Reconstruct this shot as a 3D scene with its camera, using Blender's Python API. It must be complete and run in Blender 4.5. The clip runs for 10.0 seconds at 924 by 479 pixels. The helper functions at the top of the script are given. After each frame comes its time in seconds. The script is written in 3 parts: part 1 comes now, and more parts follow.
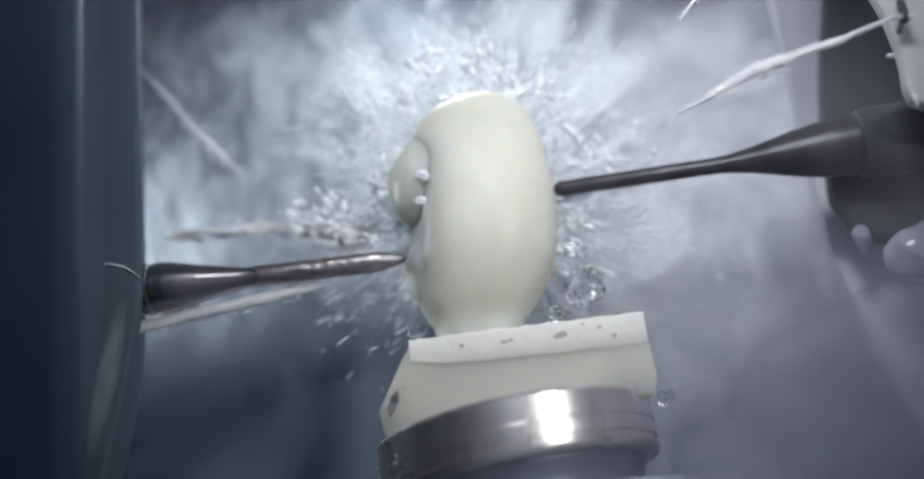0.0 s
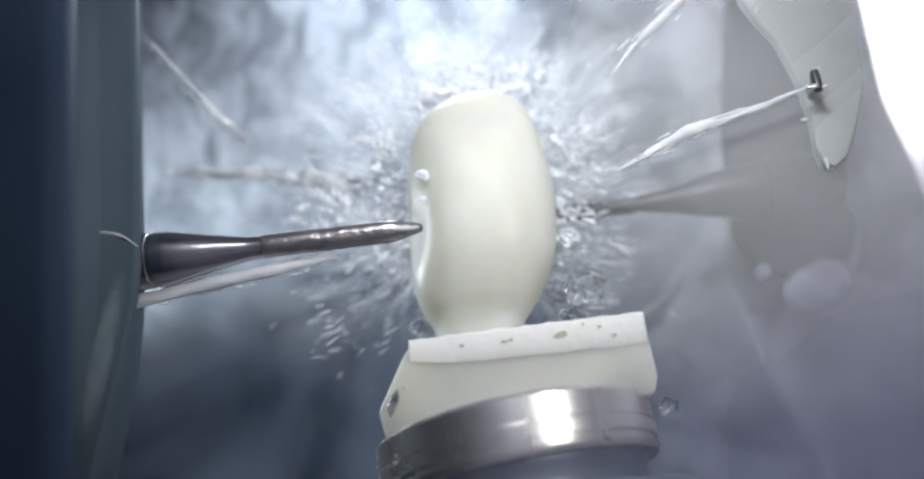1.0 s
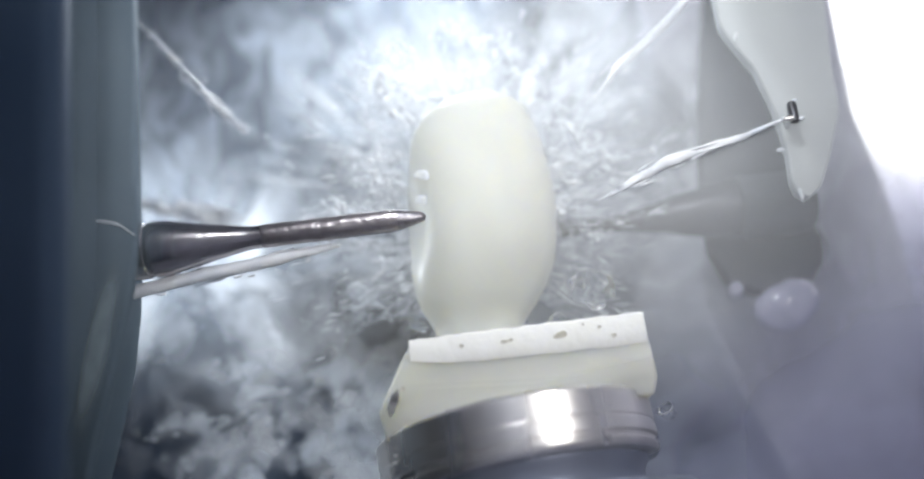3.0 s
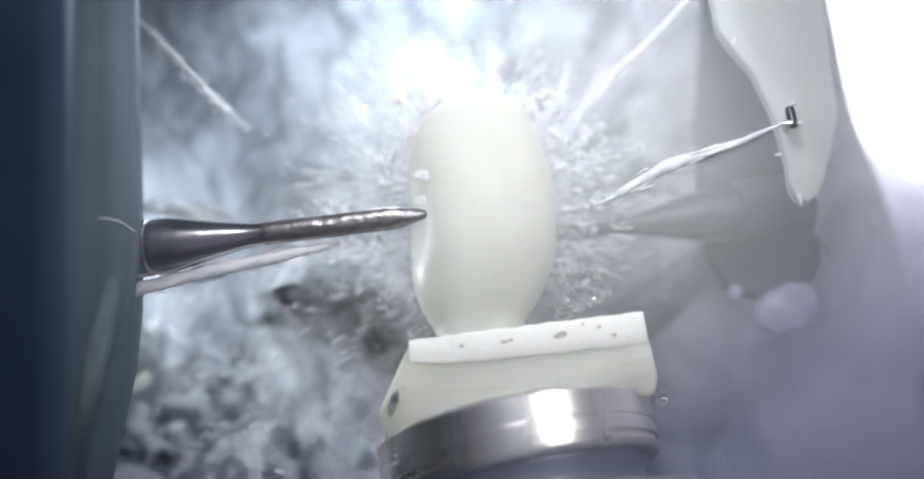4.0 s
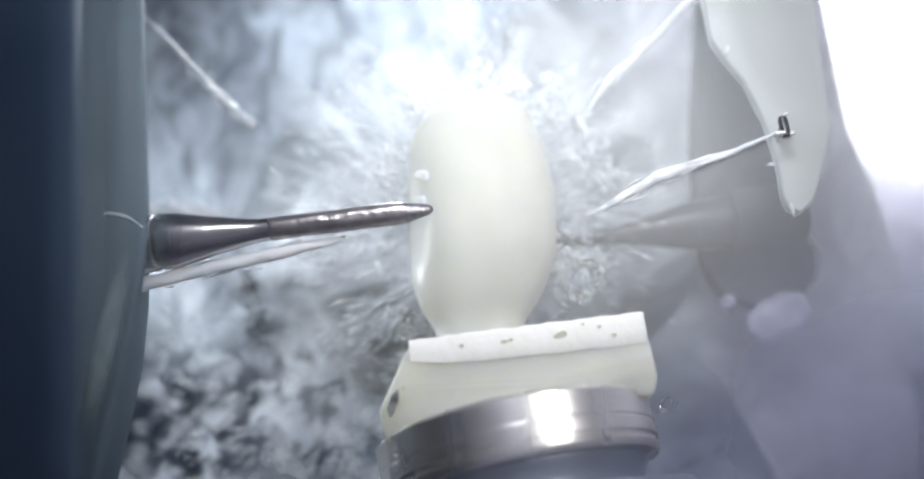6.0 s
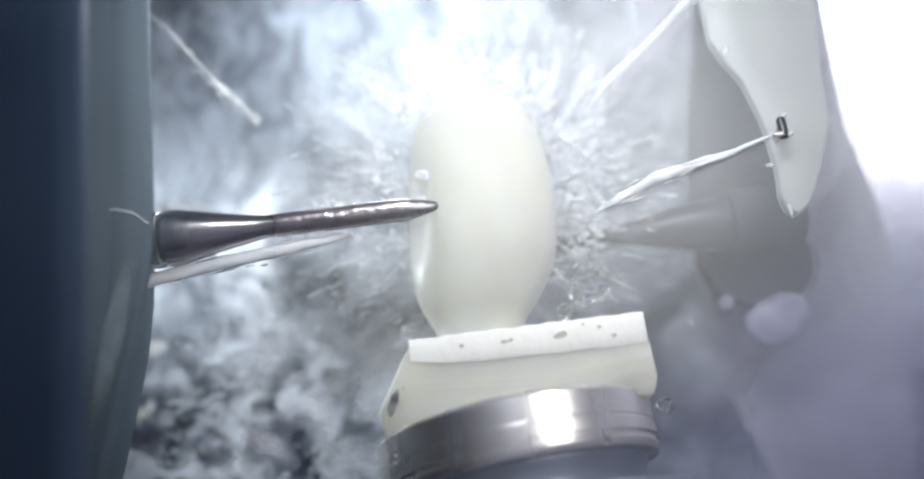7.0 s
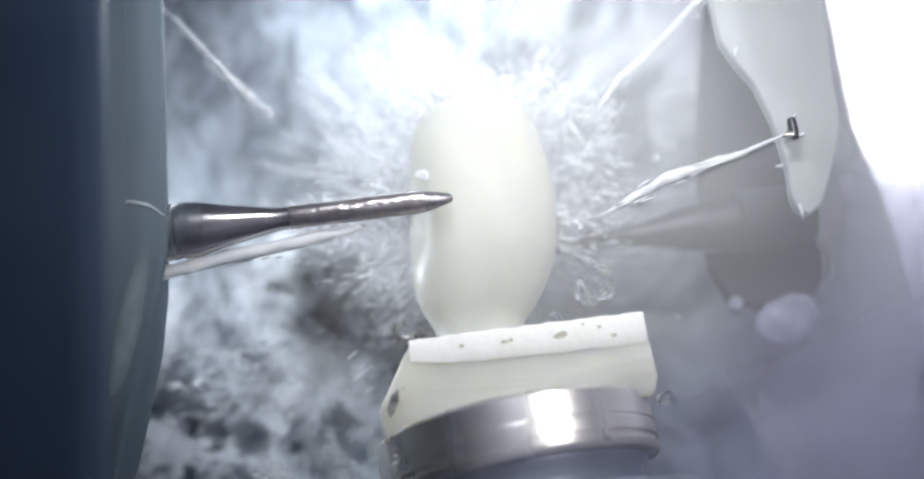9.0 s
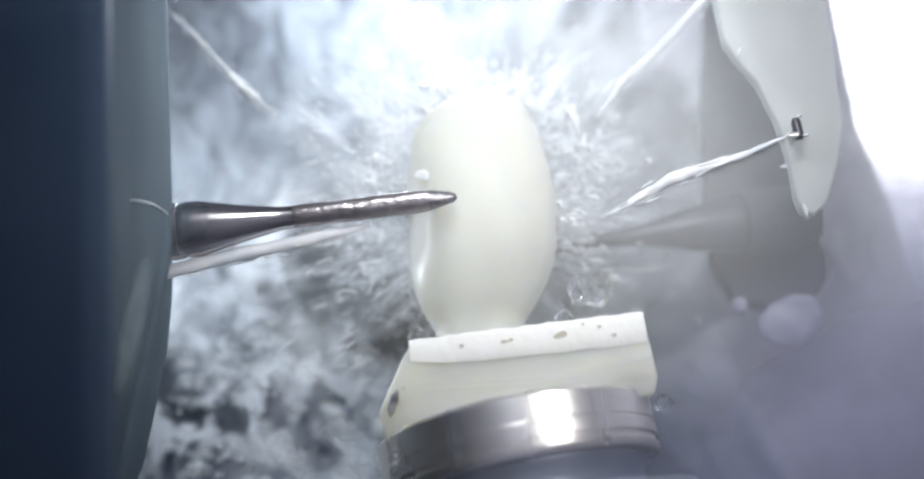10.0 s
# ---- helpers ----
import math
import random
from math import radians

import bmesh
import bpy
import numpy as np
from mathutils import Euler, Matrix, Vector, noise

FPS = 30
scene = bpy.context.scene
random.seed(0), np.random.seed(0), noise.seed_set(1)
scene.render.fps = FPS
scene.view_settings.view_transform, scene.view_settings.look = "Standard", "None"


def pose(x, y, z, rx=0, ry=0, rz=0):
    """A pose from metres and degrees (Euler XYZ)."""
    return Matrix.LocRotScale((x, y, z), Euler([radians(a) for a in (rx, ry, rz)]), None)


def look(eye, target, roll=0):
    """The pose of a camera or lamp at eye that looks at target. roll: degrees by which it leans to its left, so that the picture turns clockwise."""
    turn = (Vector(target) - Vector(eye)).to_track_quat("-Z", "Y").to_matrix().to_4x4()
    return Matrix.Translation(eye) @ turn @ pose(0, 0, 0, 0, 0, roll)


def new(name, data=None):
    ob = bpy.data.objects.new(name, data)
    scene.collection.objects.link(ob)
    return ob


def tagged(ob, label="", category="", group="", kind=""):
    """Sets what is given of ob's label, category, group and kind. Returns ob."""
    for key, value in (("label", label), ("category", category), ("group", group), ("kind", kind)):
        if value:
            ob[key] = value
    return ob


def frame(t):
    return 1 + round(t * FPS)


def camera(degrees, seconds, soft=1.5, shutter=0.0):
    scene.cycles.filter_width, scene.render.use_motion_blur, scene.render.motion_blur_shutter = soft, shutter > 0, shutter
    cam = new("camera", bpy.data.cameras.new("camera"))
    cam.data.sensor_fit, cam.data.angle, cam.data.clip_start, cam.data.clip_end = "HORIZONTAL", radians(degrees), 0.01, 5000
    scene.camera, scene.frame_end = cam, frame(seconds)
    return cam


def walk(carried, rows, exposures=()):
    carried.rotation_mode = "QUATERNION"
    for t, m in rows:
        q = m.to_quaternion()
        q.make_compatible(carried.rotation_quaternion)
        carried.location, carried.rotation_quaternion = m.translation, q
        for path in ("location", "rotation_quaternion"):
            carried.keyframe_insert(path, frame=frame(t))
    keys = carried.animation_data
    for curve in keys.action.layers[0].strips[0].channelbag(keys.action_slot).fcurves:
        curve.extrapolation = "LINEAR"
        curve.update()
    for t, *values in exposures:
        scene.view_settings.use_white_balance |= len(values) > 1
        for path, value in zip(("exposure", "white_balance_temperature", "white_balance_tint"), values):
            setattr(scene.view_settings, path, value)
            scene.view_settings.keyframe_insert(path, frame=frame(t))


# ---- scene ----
cam = camera(50.0, 10.0, soft=2.2)
cam.data.dof.use_dof = True
cam.data.dof.focus_distance = 0.0465
cam.data.dof.aperture_fstop = 20.0
MM = 0.001
EYE = look((0, -47.93 * MM, -15.57 * MM), (0, 0, 0), -7)
walk(cam, [(0.0, EYE), (10.0, EYE)],
     exposures=[(0.0, -0.04), (0.6, 0.12), (1.2, 0.26), (2.5, 0.38), (5.0, 0.52), (10.0, 0.57)])

# ---- light ----
world = bpy.data.worlds.new("world")
scene.world = world
world.use_nodes = True
world.node_tree.nodes["Background"].inputs["Color"].default_value = (0.62, 0.74, 1.0, 1)
world.node_tree.nodes["Background"].inputs["Strength"].default_value = 0.085


def area_lamp(name, eye, target, size, watts, colour, spread=180):
    data = bpy.data.lights.new(name, "AREA")
    data.shape, data.size, data.energy, data.color = "DISK", size * MM, watts, colour
    data.spread = radians(spread)
    ob = new(name, data)
    ob.matrix_world = look([c * MM for c in eye], [c * MM for c in target])
    return ob


area_lamp("work_lamp", (27, -46, 2), (-5, 0, 3), 9, 0.0013, (1.0, 0.98, 0.96), 58)
area_lamp("side_lamp", (3, -45, 25), (7, 4, 9), 16, 0.0032, (0.92, 0.96, 1.0), 68)
area_lamp("chamber_lamp", (-1, 23, 36), (7, 7, 0), 14, 0.0094, (0.84, 0.92, 1.0), 120)
# added fill, hidden behind the cover, that brightens the spray at lower left
area_lamp("left_fill", (-32, 16, 9), (-6, 11, 0), 8, 0.0028, (0.88, 0.94, 1.0), 85)


# ---- materials ----
def material(name, colour, rough=0.4, metal=0.0, second=None, scale=300.0, bump=0.0, bump_scale=2000.0, span=(0.35, 0.65),
             detail=4.0, trans=0.0, ior=1.45, alpha=1.0, sss=0.0, rough_span=0.0, coat=0.0, spec=0.5, sss_mm=3.0, torn=0.0, distort=0.0, stretch=(1, 1, 1)):
    m = bpy.data.materials.new(name)
    m.use_nodes = True
    nt = m.node_tree
    b = nt.nodes["Principled BSDF"]
    b.inputs["Base Color"].default_value = (*colour, 1)
    b.inputs["Roughness"].default_value = rough
    b.inputs["Metallic"].default_value = metal
    b.inputs["Transmission Weight"].default_value = trans
    b.inputs["IOR"].default_value = ior
    b.inputs["Alpha"].default_value = alpha
    b.inputs["Coat Weight"].default_value = coat
    b.inputs["Specular IOR Level"].default_value = spec
    if sss:
        b.inputs["Subsurface Weight"].default_value = sss
        b.inputs["Subsurface Radius"].default_value = (1.0, 0.9, 0.6)
        b.inputs["Subsurface Scale"].default_value = sss_mm * MM
    coord = nt.nodes.new("ShaderNodeTexCoord")
    mapping = nt.nodes.new("ShaderNodeMapping")
    mapping.inputs["Scale"].default_value = stretch
    nt.links.new(coord.outputs["Object"], mapping.inputs["Vector"])

    def noise_node(sc, det):
        n = nt.nodes.new("ShaderNodeTexNoise")
        n.inputs["Scale"].default_value, n.inputs["Detail"].default_value = sc, det
        n.inputs["Distortion"].default_value = distort
        nt.links.new(mapping.outputs["Vector"], n.inputs["Vector"])
        return n
    n1 = noise_node(scale, detail)
    if second:
        ramp = nt.nodes.new("ShaderNodeValToRGB")
        ramp.color_ramp.elements[0].position, ramp.color_ramp.elements[1].position = span
        ramp.color_ramp.elements[0].color, ramp.color_ramp.elements[1].color = (*colour, 1), (*second, 1)
        nt.links.new(n1.outputs["Fac"], ramp.inputs["Fac"])
        nt.links.new(ramp.outputs["Color"], b.inputs["Base Color"])
    if rough_span:
        r = nt.nodes.new("ShaderNodeMapRange")
        r.inputs["To Min"].default_value, r.inputs["To Max"].default_value = max(0.02, rough - rough_span), rough + rough_span
        nt.links.new(n1.outputs["Fac"], r.inputs["Value"])
        nt.links.new(r.outputs["Result"], b.inputs["Roughness"])
    if torn:
        n3 = noise_node(torn, 4.0)
        hole = nt.nodes.new("ShaderNodeMapRange")
        hole.inputs["From Min"].default_value, hole.inputs["From Max"].default_value = 0.40, 0.78
        nt.links.new(n3.outputs["Fac"], hole.inputs["Value"])
        nt.links.new(hole.outputs["Result"], b.inputs["Alpha"])
    if bump:
        n2 = noise_node(bump_scale, 3.0)
        bp = nt.nodes.new("ShaderNodeBump")
        bp.inputs["Strength"].default_value, bp.inputs["Distance"].default_value = bump, 0.1 * MM
        nt.links.new(n2.outputs["Fac"], bp.inputs["Height"])
        nt.links.new(bp.outputs["Normal"], b.inputs["Normal"])
    return m


CERAMIC = material("ivory_ceramic", (0.60, 0.61, 0.555), 0.42, second=(0.65, 0.66, 0.605), scale=260, sss=1.0, sss_mm=3.5, spec=0.4, bump=0.06, bump_scale=3000, rough_span=0.08)
CHALKY = material("cut_ceramic", (0.88, 0.88, 0.82), 0.4, second=(0.93, 0.93, 0.89), scale=500, sss=0.2, bump=0.35, bump_scale=2500)
PIT = material("dark_pit", (0.40, 0.38, 0.32), 0.5, second=(0.56, 0.54, 0.48), scale=900)
NOTCH = material("dark_glittering_notch", (0.12, 0.12, 0.13), 0.2, 0.6, second=(0.5, 0.5, 0.5), scale=1800, bump=0.5, bump_scale=2500)
STEEL = material("turned_steel", (0.84, 0.83, 0.82), 0.28, 0.9, second=(0.70, 0.68, 0.66), scale=160, rough_span=0.06, bump=0.02, bump_scale=500, stretch=(2, 2, 0.3))
BUR_STEEL = material("bur_steel", (0.56, 0.54, 0.55), 0.22, 1.0, second=(0.46, 0.44, 0.45), scale=300, bump=0.08, bump_scale=2500, rough_span=0.06)
WORN_STEEL = material("worn_grit_steel", (0.46, 0.43, 0.44), 0.34, 0.9, second=(0.34, 0.31, 0.32), scale=1500, bump=0.35, bump_scale=3500, rough_span=0.08)
DARK_BUR = material("dark_bur_steel", (0.085, 0.085, 0.095), 0.36, 0.4, second=(0.055, 0.055, 0.062), scale=800, bump=0.12, bump_scale=3500)
PALE_CAP = material("pale_cap", (0.32, 0.32, 0.42), 0.14, second=(0.54, 0.54, 0.66), scale=450, bump=0.3, bump_scale=600)
GRIT = material("diamond_grit", (0.34, 0.33, 0.35), 0.42, 0.9, second=(0.22, 0.21, 0.23), scale=4000, bump=0.3, bump_scale=6000)
CHUCK = material("wet_grey_metal", (0.30, 0.33, 0.40), 0.3, 0.6, second=(0.40, 0.43, 0.50), scale=120, rough_span=0.12, bump=0.1, bump_scale=500)
NAVY = material("dark_blue_plastic", (0.032, 0.055, 0.095), 0.6, second=(0.047, 0.073, 0.115), scale=90, spec=0.15, rough_span=0.1, bump=0.1, bump_scale=500)
SLATE = material("slate_blue_plastic", (0.070, 0.100, 0.128), 0.6, second=(0.095, 0.13, 0.16), scale=80, spec=0.15, rough_span=0.12, bump=0.1, bump_scale=400)
GREY = material("wet_grey_plastic", (0.50, 0.50, 0.58), 0.35, second=(0.62, 0.62, 0.68), scale=110, rough_span=0.12, bump=0.15, bump_scale=350)
ARM_GREY = material("wet_grey_casting", (0.46, 0.46, 0.53), 0.35, second=(0.55, 0.55, 0.61), scale=110, rough_span=0.12, bump=0.15, bump_scale=350)
HOLDER_GREY = material("pale_grey_plastic", (0.37, 0.39, 0.385), 0.4, second=(0.45, 0.47, 0.465), scale=140, rough_span=0.1, bump=0.12, bump_scale=350)
DARK_GREY = material("dark_grey_metal", (0.052, 0.056, 0.062), 0.6, 0.0, second=(0.072, 0.077, 0.085), spec=0.2, scale=130, rough_span=0.1)
WALL = material("wet_chamber_wall", (0.055, 0.072, 0.105), 0.3, second=(0.20, 0.24, 0.31), scale=70, span=(0.35, 0.7), detail=6, rough_span=0.12, bump=0.6, bump_scale=260, distort=0.8)
def panel_material():
    """A lit diffuser whose dimmer lower glow stands in for blur and spilled light."""
    m = material("white_panel_with_spill", (0.5, 0.5, 0.6), 0.5, second=(0.56, 0.56, 0.65), scale=60)
    nt = m.node_tree
    coord, split, ramp, power = [nt.nodes.new("ShaderNode" + k) for k in ("TexCoord", "SeparateXYZ", "ValToRGB", "MapRange")]
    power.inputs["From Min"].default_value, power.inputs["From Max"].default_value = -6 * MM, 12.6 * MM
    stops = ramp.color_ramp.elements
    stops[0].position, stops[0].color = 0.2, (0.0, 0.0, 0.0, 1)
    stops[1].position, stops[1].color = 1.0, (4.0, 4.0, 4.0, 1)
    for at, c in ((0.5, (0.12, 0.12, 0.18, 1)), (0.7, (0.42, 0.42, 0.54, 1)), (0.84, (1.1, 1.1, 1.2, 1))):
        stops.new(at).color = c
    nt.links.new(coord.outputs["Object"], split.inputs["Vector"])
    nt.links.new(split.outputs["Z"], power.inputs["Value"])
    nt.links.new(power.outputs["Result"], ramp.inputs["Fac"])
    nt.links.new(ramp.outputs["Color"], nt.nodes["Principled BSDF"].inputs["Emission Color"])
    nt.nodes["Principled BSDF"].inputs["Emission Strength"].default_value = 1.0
    return m


PANEL = panel_material()
WATER = material("clear_water", (0.95, 0.98, 1.0), 0.04, trans=1.0, ior=1.33, bump=0.12, bump_scale=500)
FOAM = material("white_water", (0.92, 0.95, 0.98), 0.15, second=(0.80, 0.85, 0.92), scale=900, sss=0.8, sss_mm=1.5, bump=0.3, bump_scale=900)


def mist_material(name, colour, rx, rz, low, high, scale, span, distort=1.2, stretch=(1, 1, 1), radial=None):
    """Thin white water, and sheets of sheen or tint: opacity from noise, dying away towards the rim of the puff."""
    m = bpy.data.materials.new(name)
    m.use_nodes = True
    nt = m.node_tree
    nt.nodes.remove(nt.nodes["Principled BSDF"])
    out = nt.nodes["Material Output"]
    face, back, clear = nt.nodes.new("ShaderNodeBsdfDiffuse"), nt.nodes.new("ShaderNodeBsdfTranslucent"), nt.nodes.new("ShaderNodeBsdfTransparent")
    face.inputs["Color"].default_value = back.inputs["Color"].default_value = (*colour, 1)
    both, veil = nt.nodes.new("ShaderNodeMixShader"), nt.nodes.new("ShaderNodeMixShader")
    nt.links.new(face.outputs["BSDF"], both.inputs[1])
    nt.links.new(back.outputs["BSDF"], both.inputs[2])
    nt.links.new(clear.outputs["BSDF"], veil.inputs[1])
    nt.links.new(both.outputs["Shader"], veil.inputs[2])
    nt.links.new(veil.outputs["Shader"], out.inputs["Surface"])
    coord = nt.nodes.new("ShaderNodeTexCoord")
    fit, ball = nt.nodes.new("ShaderNodeMapping"), nt.nodes.new("ShaderNodeTexGradient")
    fit.inputs["Scale"].default_value = (1 / (rx * MM), 0, 1 / (rz * MM))
    ball.gradient_type = "SPHERICAL"
    nt.links.new(coord.outputs["Object"], fit.inputs["Vector"])
    nt.links.new(fit.outputs["Vector"], ball.inputs["Vector"])
    soft = nt.nodes.new("ShaderNodeMapRange")
    soft.interpolation_type = "SMOOTHSTEP"
    soft.inputs["From Max"].default_value = 0.7
    nt.links.new(ball.outputs["Fac"], soft.inputs["Value"])
    grain, n, r = nt.nodes.new("ShaderNodeMapping"), nt.nodes.new("ShaderNodeTexNoise"), nt.nodes.new("ShaderNodeMapRange")
    grain.inputs["Scale"].default_value = stretch
    grain.inputs["Location"].default_value = (3.13, 1.77, 2.39)
    n.inputs["Scale"].default_value, n.inputs["Detail"].default_value, n.inputs["Distortion"].default_value = scale, 8.0, distort
    r.inputs["From Min"].default_value, r.inputs["From Max"].default_value = span
    r.inputs["To Min"].default_value, r.inputs["To Max"].default_value = low, high
    nt.links.new(coord.outputs["Object"], grain.inputs["Vector"])
    if radial:
        # streaks that fan out from the crown: spokes across, slow change outwards
        cx, cz, spokes, along = radial
        n.inputs["Scale"].default_value, n.inputs["Detail"].default_value = 1.0, 5.0
        shift, unit, size, wide, push, join = [nt.nodes.new("ShaderNode" + k) for k in ("Mapping", "VectorMath", "VectorMath", "VectorMath", "Math", "VectorMath")]
        shift.inputs["Location"].default_value, shift.inputs["Scale"].default_value = (-cx * MM, 0, -cz * MM), (1, 0, 1)
        unit.operation, size.operation, wide.operation, push.operation, join.operation = "NORMALIZE", "LENGTH", "SCALE", "MULTIPLY", "ADD"
        wide.inputs["Scale"].default_value = spokes
        push.inputs[1].default_value = along / MM
        up = nt.nodes.new("ShaderNodeCombineXYZ")
        nt.links.new(coord.outputs["Object"], shift.inputs["Vector"])
        nt.links.new(shift.outputs["Vector"], unit.inputs[0])
        nt.links.new(shift.outputs["Vector"], size.inputs[0])
        nt.links.new(unit.outputs["Vector"], wide.inputs[0])
        nt.links.new(size.outputs["Value"], push.inputs[0])
        nt.links.new(push.outputs["Value"], up.inputs["Y"])
        nt.links.new(wide.outputs["Vector"], join.inputs[0])
        nt.links.new(up.outputs["Vector"], join.inputs[1])
        nt.links.new(join.outputs["Vector"], n.inputs["Vector"])
    else:
        nt.links.new(grain.outputs["Vector"], n.inputs["Vector"])
    nt.links.new(n.outputs["Fac"], r.inputs["Value"])
    mul = nt.nodes.new("ShaderNodeMath")
    mul.operation = "MULTIPLY"
    nt.links.new(soft.outputs["Result"], mul.inputs[0])
    nt.links.new(r.outputs["Result"], mul.inputs[1])
    nt.links.new(mul.outputs["Value"], veil.inputs["Fac"])
    return m


JET = material("jet_water", (0.98, 0.99, 1.0), 0.12, second=(0.82, 0.86, 0.92), scale=700, trans=0.25, ior=1.33, bump=0.1, bump_scale=1200)
SPRAY = material("white_spray", (0.95, 0.97, 1.0), 0.25, second=(0.84, 0.88, 0.94), scale=700)
FLECK = material("white_fleck", (0.72, 0.76, 0.80), 0.4, second=(0.50, 0.55, 0.60), scale=500)
FROTH = material("froth", (0.92, 0.94, 0.97), 0.35, second=(0.70, 0.75, 0.82), scale=500, span=(0.3, 0.6), torn=500, sss=0.6, sss_mm=1.2, bump=0.3, bump_scale=1200)


# ---- building helpers ----
def mesh_of(bm, mat, smooth=True):
    bmesh.ops.scale(bm, vec=(MM, MM, MM), verts=bm.verts)
    bmesh.ops.recalc_face_normals(bm, faces=bm.faces)
    me = bpy.data.meshes.new("mesh")
    bm.to_mesh(me)
    bm.free()
    me.materials.append(mat)
    if smooth:
        for p in me.polygons:
            p.use_smooth = True
        me.set_sharp_from_angle(angle=radians(38))
    return me


def part(name, bm, mat, parent, label="", smooth=True):
    ob = new(name, mesh_of(bm, mat, smooth))
    ob.parent = parent
    return tagged(ob, label)


def thing(name, label, category, group="", kind=""):
    return tagged(new(name), label, category, group, kind)


def lathe(profile, axis="x", centre=(0, 0, 0), steps=64, wobble=0.0):
    """A turned body from (along, radius) pairs, closed at both ends."""
    bm = bmesh.new()
    rings = []
    for a, r in profile:
        ring = []
        for i in range(steps):
            q = 2 * math.pi * i / steps
            rr = r * (1 + wobble * noise.noise((a * 0.8, 2 * math.cos(q), 2 * math.sin(q))))
            p = (a, rr * math.cos(q), rr * math.sin(q)) if axis == "x" else (rr * math.cos(q), rr * math.sin(q), a)
            ring.append(bm.verts.new([p[k] + centre[k] for k in range(3)]))
        rings.append(ring)
    for A, B in zip(rings, rings[1:]):
        for i in range(steps):
            bm.faces.new((A[i], A[(i + 1) % steps], B[(i + 1) % steps], B[i]))
    bm.faces.new(rings[0][::-1])
    bm.faces.new(rings[-1])
    return bm


def box(x0, x1, y0, y1, z0, z1, bevel=0.0):
    bm = bmesh.new()
    bmesh.ops.create_cube(bm, size=1)
    for v in bm.verts:
        v.co = (x0 + (v.co.x + 0.5) * (x1 - x0), y0 + (v.co.y + 0.5) * (y1 - y0), z0 + (v.co.z + 0.5) * (z1 - z0))
    if bevel:
        bmesh.ops.bevel(bm, geom=bm.edges[:], offset=bevel, segments=3, affect="EDGES", profile=0.5)
    return bm


def prism(outline, y0, y1, bevel=0.0):
    """An outline in x and z, drawn out from y0 to y1."""
    bm = bmesh.new()
    a = [bm.verts.new((x, y0, z)) for x, z in outline]
    b = [bm.verts.new((x, y1, z)) for x, z in outline]
    bm.faces.new(a)
    bm.faces.new(b[::-1])
    for i in range(len(a)):
        j = (i + 1) % len(a)
        bm.faces.new((a[i], b[i], b[j], a[j]))
    if bevel:
        bmesh.ops.recalc_face_normals(bm, faces=bm.faces)
        bmesh.ops.bevel(bm, geom=bm.edges[:], offset=bevel, segments=3, affect="EDGES", profile=0.5)
    return bm


def smooth_rows(rows, n):
    """Catmull-Rom through rows of numbers."""
    out = []
    for i in range(len(rows) - 1):
        p = [np.array(rows[max(0, min(len(rows) - 1, i + k))], float) for k in (-1, 0, 1, 2)]
        for j in range(n):
            u = j / n
            out.append(0.5 * (2 * p[1] + (p[2] - p[0]) * u + (2 * p[0] - 5 * p[1] + 4 * p[2] - p[3]) * u * u
                              + (3 * p[1] - p[0] - 3 * p[2] + p[3]) * u ** 3))
    return out + [np.array(rows[-1], float)]


# ---- chamber ----
def setting(name, bm, mat, label, category, smooth=False):
    return tagged(new(name, mesh_of(bm, mat, smooth)), label, category, kind="structure")


def build_chamber():
    setting("wall_back", box(-50, 64, 26, 29, -40, 48), WALL, "wet blue-grey plastic rear wall of the milling chamber", "wall")
    setting("wall_left", box(-53, -50, -62, 29, -40, 48), NAVY, "dark blue plastic side wall of the milling chamber", "wall")
    setting("wall_right", box(64, 67, -62, 29, -40, 48), GREY, "grey plastic side wall of the milling chamber", "wall")
    setting("wall_front", box(-53, 67, -65, -62, -40, 48), GREY, "grey front door of the milling chamber", "wall")
    setting("floor", box(-53, 67, -65, 29, -43, -40), GREY, "grey wet floor of the milling chamber", "floor")
    setting("ceiling", box(-53, 67, -65, 29, 48, 51), GREY, "grey ceiling of the milling chamber", "ceiling")
    lamp = thing("light_panel", "bright white lit panel on the chamber's rear wall", "lamp")
    # drawn down past the lit panel, to carry the painted spill of its light
    part("diffuser", box(31.5, 62, 24.6, 25.2, -6, 46, 0.2), PANEL, lamp, "glowing white diffuser, its lower part glowing for light spilled below")
    part("frame", box(31.3, 62.2, 25.2, 26.0, -6.2, 46.2, 0.3), GREY, lamp)


